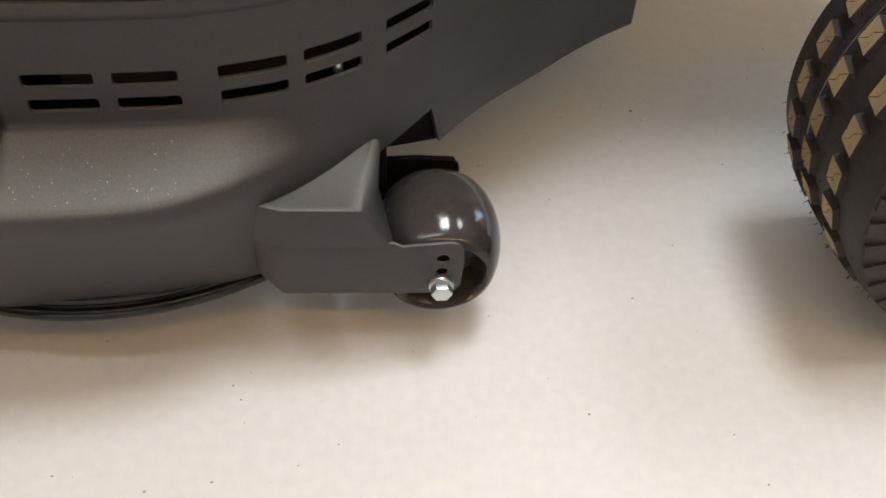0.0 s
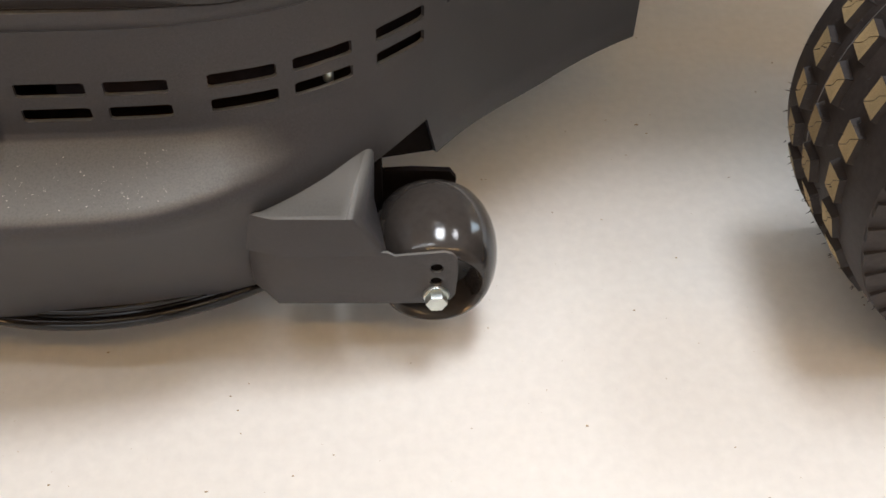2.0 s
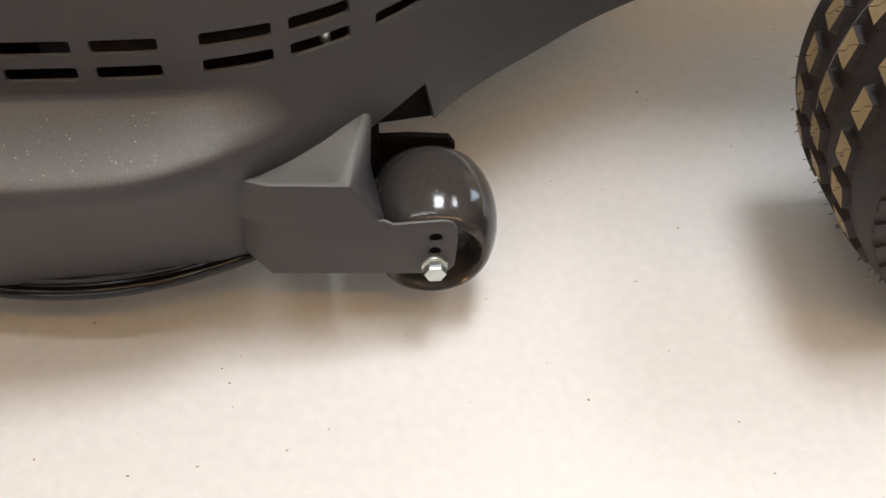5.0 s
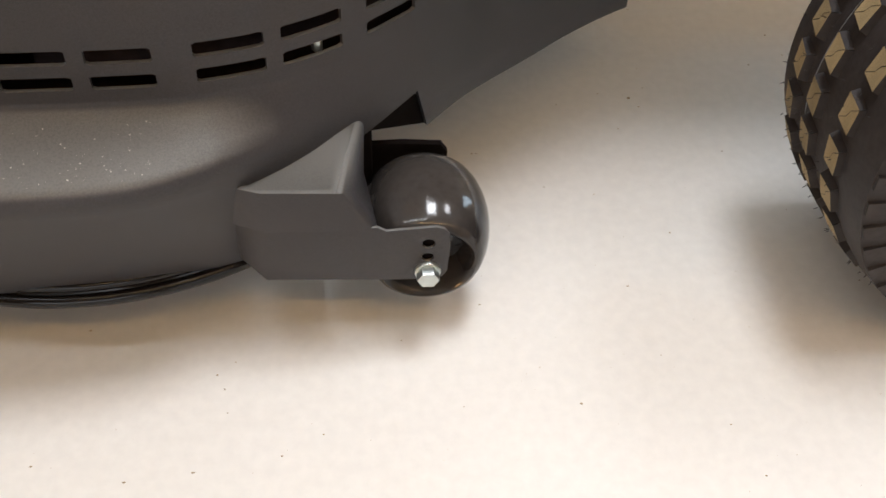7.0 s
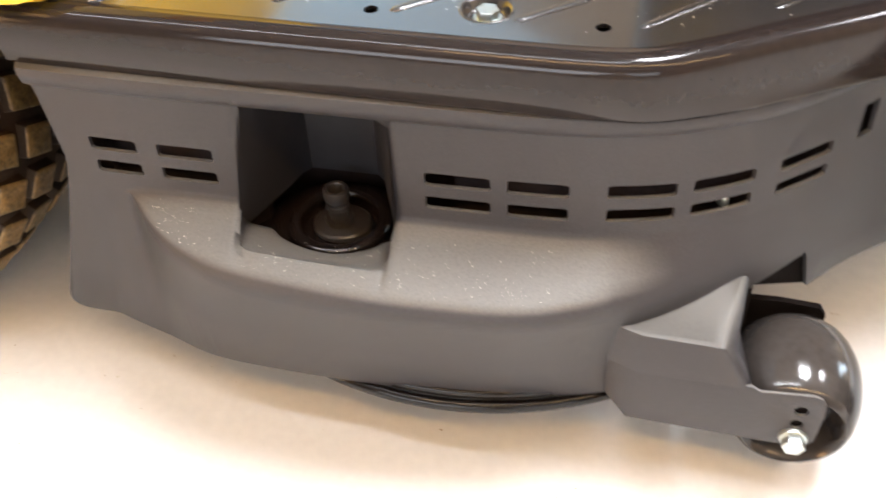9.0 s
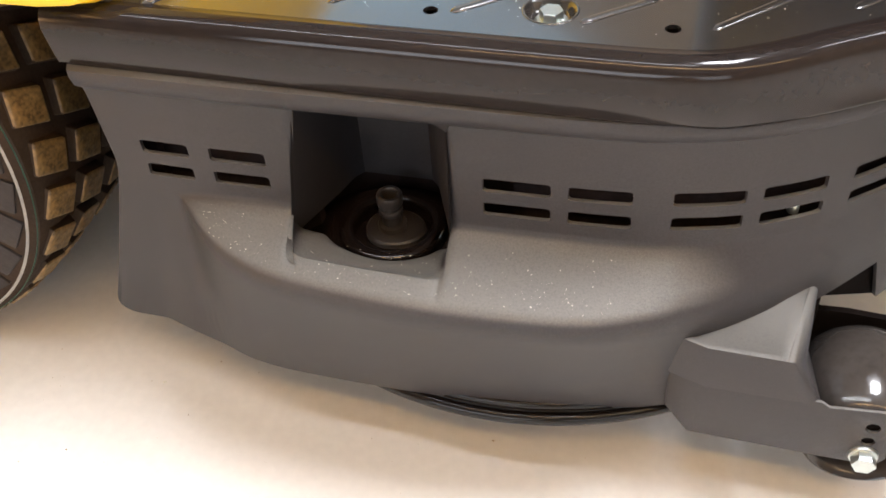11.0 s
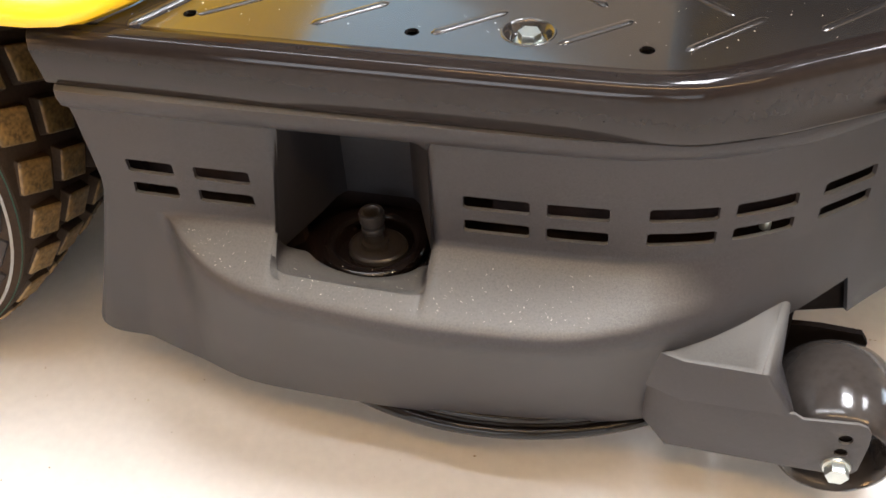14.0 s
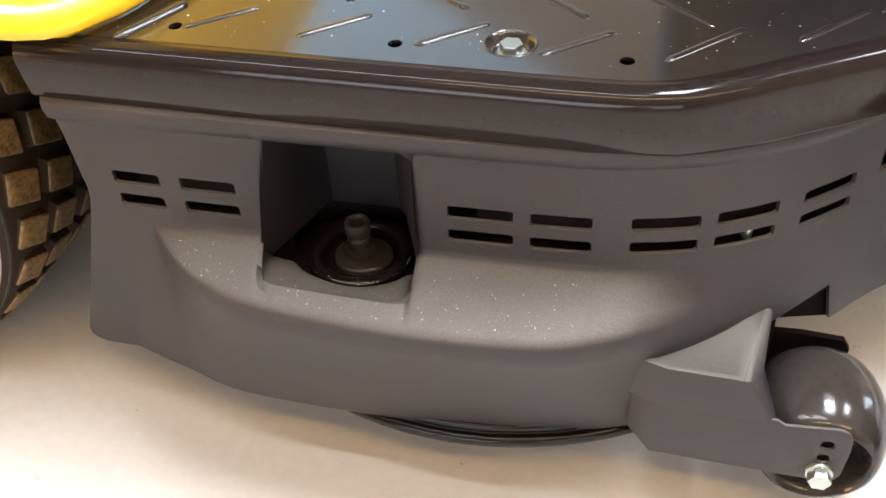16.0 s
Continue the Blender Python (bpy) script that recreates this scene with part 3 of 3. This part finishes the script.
def ridge(length, width, height):
    """A raised bar with rounded ends, along x."""
    bm = bmesh.new()
    n, m = 14, 6
    rows = []
    for i in range(n + 1):
        u = -1 + 2 * i / n
        x = length / 2 * u
        w = width / 2 * math.sqrt(max(0.0, 1 - max(0.0, (abs(x) - (length / 2 - width / 2)) / (width / 2)) ** 2))
        rows.append([bm.verts.new((x, w * math.cos(math.pi * j / m), height * (w / (width / 2)) * math.sin(math.pi * j / m) ** 0.5)) for j in range(m + 1)])
    for r, s in zip(rows, rows[1:]):
        for j in range(m):
            bm.faces.new((r[j], s[j], s[j + 1], r[j + 1]))
    bmesh.ops.remove_doubles(bm, verts=bm.verts, dist=1e-6)
    bmesh.ops.recalc_face_normals(bm, faces=bm.faces)
    return bm


def bar(x0, y0, x1, y1, width=0.0078, height=0.0022, mesh=None):
    length = math.hypot(x1 - x0, y1 - y0)
    if mesh is None:
        ob = part("raised_bar", ridge(length + width, width, height * 0.8), ENAMEL, None, "", 60)
    else:
        ob = new("raised_bar", mesh)
    ob.parent = foot
    ob.matrix_basis = pose((x0 + x1) / 2 * U, (y0 + y1) / 2 * U, 0.4879 * U, 0, 0, math.degrees(math.atan2(y1 - y0, x1 - x0)))
    return ob


bar(-0.645, 0.853, -0.612, 0.912, 0.015, 0.0045)
first = bar(-0.593, 0.875, -0.541, 0.916)
for k in range(1, 4):
    bar(-0.593 + 0.1035 * k, 0.8745, -0.541 + 0.1035 * k, 0.9165, mesh=first.data)
bar(-0.183, 0.879, -0.125, 0.937)
bar(-0.080, 0.926, -0.025, 0.983)
for k in range(5):
    bar(-0.254 + 0.1035 * (k - 3), 0.940, -0.306 + 0.1035 * (k - 3), 0.982, mesh=first.data)
for k in range(4):
    bar(-0.50 + 0.1035 * k, 1.01, -0.448 + 0.1035 * k, 1.052, mesh=first.data)

# ---- yellow fender ----
OUT = spline([(-1.5, 0.79), (-1.1, 0.765), (-0.80, 0.766), (-0.735, 0.774), (-0.69, 0.803), (-0.660, 0.846), (-0.636, 0.889), (-0.616, 0.963), (-0.591, 1.063), (-0.56, 1.44)], 60)
bm = bmesh.new()
FP = [(0.03, 0.512), (0.008, 0.506), (0.002, 0.507), (0.0, 0.512), (0.002, 0.520), (0.010, 0.530), (0.02, 0.536), (0.05, 0.546), (0.056, 0.552), (0.062, 0.562), (0.09, 0.66), (0.13, 0.76), (0.19, 0.86), (0.28, 0.95), (0.4, 0.98), (0.9, 1.0)]
d = np.gradient(OUT, axis=0)
d /= np.linalg.norm(d, axis=1)[:, None]
nn = np.stack([-d[:, 1], d[:, 0]], 1)
rows = []
for p, q in zip(OUT, nn):
    low = min(1.0, max(0.0, (p[0] + 0.745) / 0.085))
    low = low * low * (3 - 2 * low)
    foot_in = [(0.036 - 0.020 * low, 0.512 - 0.015 * low), (0.010, 0.506)]
    rows.append([bm.verts.new((*(p + q * a * (1 if a < 0.1 else 0.95)), z + 0.016 - 0.024 * low)) for a, z in foot_in + FP[2:]])
for r, s in zip(rows, rows[1:]):
    for j in range(len(FP) - 1):
        bm.faces.new((r[j], s[j], s[j + 1], r[j + 1]))
bmesh.ops.recalc_face_normals(bm, faces=bm.faces)
attach(part("fender", bm, YELLOW, None, "glossy yellow rounded fender", 60), mower)


# ---- unseen mower body, added to shade the floor and darken the footrest's reflection ----
attach(part("unseen_body", box(-0.20, 1.0, 1.06, 1.9, 0.50, 1.05, 0.2, 6), PORTGREY, None, "", 40), mower)

# unseen rear frame, added to block light from the floor by the tyre
attach(part("unseen_frame", box(-1.40, -0.72, 1.14, 1.80, 0.16, 0.62, 0.02), STEEL, None, "unseen black steel rear frame, added for shade"), mower)

# ---- tyres ----
def lug_mesh(base, height, sipe=0.0, taper=0.88):
    """A worn tread block on the outline given; along x, out along z. A sipe is a zigzag cut across it."""
    bm = bmesh.new()
    pieces = [base]
    if sipe:
        (x0, y0), (x1, y1), (x2, y2), (x3, y3) = base
        zig = [(x1, y1), (0.0043, -0.0013), (-0.0043, 0.0013), (x3, y3)]
        u, v = 0.83 * sipe, 0.56 * sipe
        pieces = [[(x0, y0)] + [(x - u, y - v) for x, y in zig], [(x2, y2)] + [(x + u, y + v) for x, y in zig[::-1]]]
    for loop in pieces:
        lo = [bm.verts.new((x * 1.05, y * 1.05, -0.010)) for x, y in loop]
        hi = [bm.verts.new((x * taper, y * taper, height)) for x, y in loop]
        bm.faces.new(hi)
        for k in range(len(loop)):
            q = (k + 1) % len(loop)
            bm.faces.new((lo[k], lo[q], hi[q], hi[k]))
    bmesh.ops.recalc_face_normals(bm, faces=bm.faces)
    if not sipe:  # lumpy with dried mud
        bevel(bm, 0.0022, 2, 30)
        top = max(bm.faces, key=lambda f: f.calc_area() * f.normal.z)
        lift = random.Random(5)
        got = bmesh.ops.subdivide_edges(bm, edges=list(top.edges), cuts=6, use_grid_fill=True)
        bm.normal_update()
        for v in {g for g in got["geom_inner"] if isinstance(g, bmesh.types.BMVert)}:
            if all(f.normal.z > 0.95 for f in v.link_faces):
                v.co.z += lift.choice((0, 0, 0.0010, 0.0018, -0.0008)) + lift.uniform(-0.0003, 0.0003)
        bm.normal_update()
    for f in bm.faces:
        f.material_index = 0 if f.normal.z > 0.5 else 1
    return bm


def wheel_parts(kind, label, centre, turn, R, half, rim_r, lugs, rubber=RUBBER, tread=LUG, camber=0.0, far=1.0):
    """A wheel of the mower: tyre with its tread blocks, and rim. lugs: (offset, phase, lean), outline and height, count."""
    h = half
    at = pose(*(Vector(centre) * U), math.degrees(camber), 0, math.degrees(turn))
    prof = [(-h * 0.72, rim_r), (-h * 0.9, rim_r + 0.012), (-h, rim_r + (R - rim_r) * 0.42), (-h * 1.0, rim_r + (R - rim_r) * 0.62), (-h * 0.99, R - 0.032), (-h * 0.95, R - 0.0135), (-h * 0.78, R - 0.0100),
            (-h * 0.35, R - 0.0105), (0, R - 0.010)]
    prof = prof + [(-a * far, r) for a, r in prof[-2::-1]]
    tyre = attach(part(kind + "_tyre", lathe(prof, "y", (0, 0, 0), 96, True), rubber, None, label, 60), mower)
    rim = attach(part(kind + "_rim", lathe([(-h * 0.72, rim_r + 0.002), (-h * 0.80, rim_r + 0.004), (-h * 0.80, rim_r - 0.008), (-h * 0.5, rim_r - 0.02), (-h * 0.42, rim_r * 0.4), (-h * 0.6, rim_r * 0.35), (-h * 0.6, 0.0)], "y", (0, 0, 0), 64), RIM, None, "", 40), mower)
    tyre.matrix_basis = at
    rim.matrix_basis = at
    columns, mesh_args, count = lugs
    mesh = None
    for off, phase, lean in columns:
        for k in range(count):
            a = 2 * math.pi * (k + phase) / count
            drop = 0.0105 * max(0.0, (abs(off) / h - 0.35)) ** 1.5 * 2
            r = R - 0.0075 - drop
            if mesh is None:
                ob = part("tread_block", lug_mesh(*mesh_args), tread, tyre, "", 50)
                mesh = ob.data
                mesh.materials.append(rubber)
            else:
                ob = new("tread_block", mesh)
                ob.parent = tyre
            up = Vector((math.cos(a), 0, math.sin(a)))
            along = Vector((-math.sin(a), 0, math.cos(a)))
            side = up.cross(along)
            m = Matrix((along, side, up)).transposed().to_4x4() @ Matrix.Rotation(lean * math.copysign(1, off + 1e-9), 4, "X")
            m.translation = (up * r + Vector((0, off, 0))) * U
            ob.matrix_basis = m
    return tyre


front_tyre = wheel_parts("front", "black rubber tyre with dusty diamond tread", (0.6151, 0.8905, 0.24), 0.037, 0.24, 0.119, 0.11,
                         ([(0.0555, 0.75, 0.10), (0.0072, 0.93, 0.0), (-0.0535, 0.39, 0.08)], ([(-0.0190, -0.0130), (0.0130, -0.0122), (0.0190, 0.0130), (-0.0130, 0.0122)], 0.006, 0.0004), 30), camber=-0.049, far=0.88)
rear_tyre = wheel_parts("rear", "black rubber tyre with dusty block tread", (-1.112, 0.96, 0.30), 0.0, 0.30, 0.128, 0.17,
                        ([(-0.090, 0.782, 0.2), (-0.032, 0.38, 0.06), (0.032, 0.88, 0.06), (0.09, 0.28, 0.2)], ([(-0.031, -0.017), (0.010, -0.027), (0.031, 0.017), (-0.010, 0.027)], 0.009, 0.0, 0.9), 30), SHADED_MUD, SHADED_MUDLUG)
# ribs on the front tyre's shoulder
bm = bmesh.new()
for k in range(44):
    a = 2 * math.pi * k / 44
    bmesh.ops.create_cube(bm, size=1, matrix=Matrix.Rotation(-a, 4, "Y") @ pose(0.207, -0.1165, 0, 0, 0, 8) @ Matrix.Diagonal((0.036, 0.008, 0.016, 1)))
attach(part("shoulder_ribs", bm, RUBBER, None, "", 0), front_tyre)["kind"] = "stuff"
# blocks on the rear tyre's sidewall
side = None
for k in range(30):
    a = 2 * math.pi * (k + 0.3) / 30
    if side is None:
        bm = box(-0.032, 0.032, -0.004, 0.004, -0.0225, 0.0225, 0.002)
        ob = part("sidewall_block", bm, RUBBER, rear_tyre, "", 40)
        side = ob.data
    else:
        ob = new("sidewall_block", side)
        ob.parent = rear_tyre
    ob.matrix_basis = Matrix.Rotation(-a, 4, "Y") @ pose(0.236 * U, -0.1275 * U, 0, 0, 10, 3)
# moulding hairs
hair_rng = random.Random(11)
bm = bmesh.new()
for k in range(380):
    a, off = hair_rng.uniform(0, 2 * math.pi), hair_rng.uniform(-0.08, 0.09)
    r = 0.2385 - 0.02 * max(0.0, abs(off) / 0.104 - 0.5)
    m = Matrix.Rotation(-a, 4, "Y") @ pose(r + 0.004, off, 0, hair_rng.uniform(-25, 25), 90, hair_rng.uniform(-25, 25))
    bmesh.ops.create_cone(bm, segments=3, radius1=0.0008, radius2=0.0002, depth=hair_rng.uniform(0.003, 0.006), matrix=m)
attach(part("moulding_hairs", bm, RUBBER, None, "", 0), front_tyre)["kind"] = "stuff"
part("mould_seam", lathe([(0.0303, 0.2290), (0.0307, 0.2305), (0.0311, 0.2290)], "y", (0, 0, 0), 96, True), RIM, front_tyre, "thin pale mould line", 60)
part("sidewall_line", lathe([(-0.1245, 0.2845), (-0.1255, 0.2852), (-0.1240, 0.2858)], "y", (0, 0, 0), 96, True), GREEN, rear_tyre, "thin green ring", 60)
# the reflection along the sidewall ridge, painted as a pale ring
part("sidewall_line", lathe([(-0.1305, 0.2755), (-0.1318, 0.2765), (-0.1300, 0.2788)], "y", (0, 0, 0), 96, True), GLEAM, rear_tyre, "thin ridge with its gleam painted pale", 60)

# ---- lamps ----
for x, y, half_x, half_y in ((0.45, 0.92, 0.32, 0.38), (-1.0, 0.12, 1.23, 0.08), (1.85, 1.6, 0.26, 0.78), (1.15, -0.75, 2.13, 0.08)):
    lamp = thing("ceiling_lamp", "long white ceiling lamp housing over the mower", "ceiling lamp", group="ceiling lamps")
    part("housing", box(x - half_x, x + half_x, y - half_y, y + half_y, 2.63, 2.7, 0.005), CEIL, lamp, "", 0, False)


# ---- dust and crumbs ----
def flakes(name, spots, mat, label, category):
    """Small irregular grains at (x, y, z, size), joined."""
    verts, faces = [], []
    for x, y, z, r in spots:
        n = len(verts)
        a0 = random.random() * 6.28
        stretch = random.uniform(0.5, 1.0)
        for k in range(5):
            a = a0 + 2 * math.pi * k / 5
            q = r * random.uniform(0.7, 1.2)
            verts.append(((x + q * math.cos(a)) * U, (y + q * math.sin(a) * stretch) * U, (z + 0.0001) * U))
        verts.append((x * U, y * U, (z + r * 0.7) * U))
        faces += [(n + k, n + (k + 1) % 5, n + 5) for k in range(5)]
    me = bpy.data.meshes.new(name)
    me.from_pydata(verts, [], faces)
    me.materials.append(mat)
    return tagged(new(name, me), label, category, kind="stuff")


rng = random.Random(4)
floor_spots = [(rng.uniform(-1.0, 0.9), rng.uniform(0.25, 1.5), 0.0, 0.0004 + 0.0015 * rng.random() ** 5) for _ in range(520)]
floor_spots += [(0.289, 1.175, 0, 0.0030), (0.229, 0.856, 0, 0.0018), (-0.230, 0.646, 0, 0.0022), (-0.294, 0.639, 0, 0.0018), (-0.216, 0.757, 0, 0.0014),
                (-0.107, 0.682, 0, 0.0014), (0.061, 0.837, 0, 0.0016), (0.300, 0.674, 0, 0.0016), (0.320, 0.616, 0, 0.0016), (0.155, 1.014, 0, 0.0014)]
flakes("floor_crumbs", floor_spots, CRUMB, "tiny brown dry grass crumbs scattered on the floor", "crumbs")
pale = [(rng.uniform(-1.0, 0.9), rng.uniform(0.25, 1.5), 0.0, 0.0004 + 0.001 * rng.random() ** 3) for _ in range(350)]
pale.append((-0.744, 0.822, 0.0, 0.0026))
flakes("floor_dust", pale, DUST, "tiny pale dust grains scattered on the floor", "dust")
shelf = []
for _ in range(480):
    x = rng.uniform(-0.63, -0.24)
    b, f = float(bulge(x)), rng.uniform(0.08, 0.86)
    if OPEN_X[0] - 0.01 < x < OPEN_X[1] + 0.01 and f < 0.62:
        continue
    k = min(1.0, b / 0.06)
    px, py = on_wall(x, b * f)
    shelf.append((px, py, 0.2905 - 0.027 * k * f - 0.0004, 0.00022 + 0.0007 * rng.random() ** 4))
shelf += [(rng.uniform(-0.515, -0.395), rng.uniform(0.79, 0.812), 0.2725, 0.0006) for _ in range(16)]
flakes("deck_dust", shelf, DUST, "white dust specks lying on the deck shelf", "dust")
top = [(rng.uniform(-0.70, 0.1), rng.uniform(0.86, 1.1), 0.4882, 0.00025 + 0.0008 * rng.random() ** 4) for _ in range(380)]
flakes("footrest_dust", [p for p in top if p[1] > np.interp(p[0], edge[:, 0], edge[:, 1]) + 0.03], DUST, "white dust specks lying on the footrest", "dust")
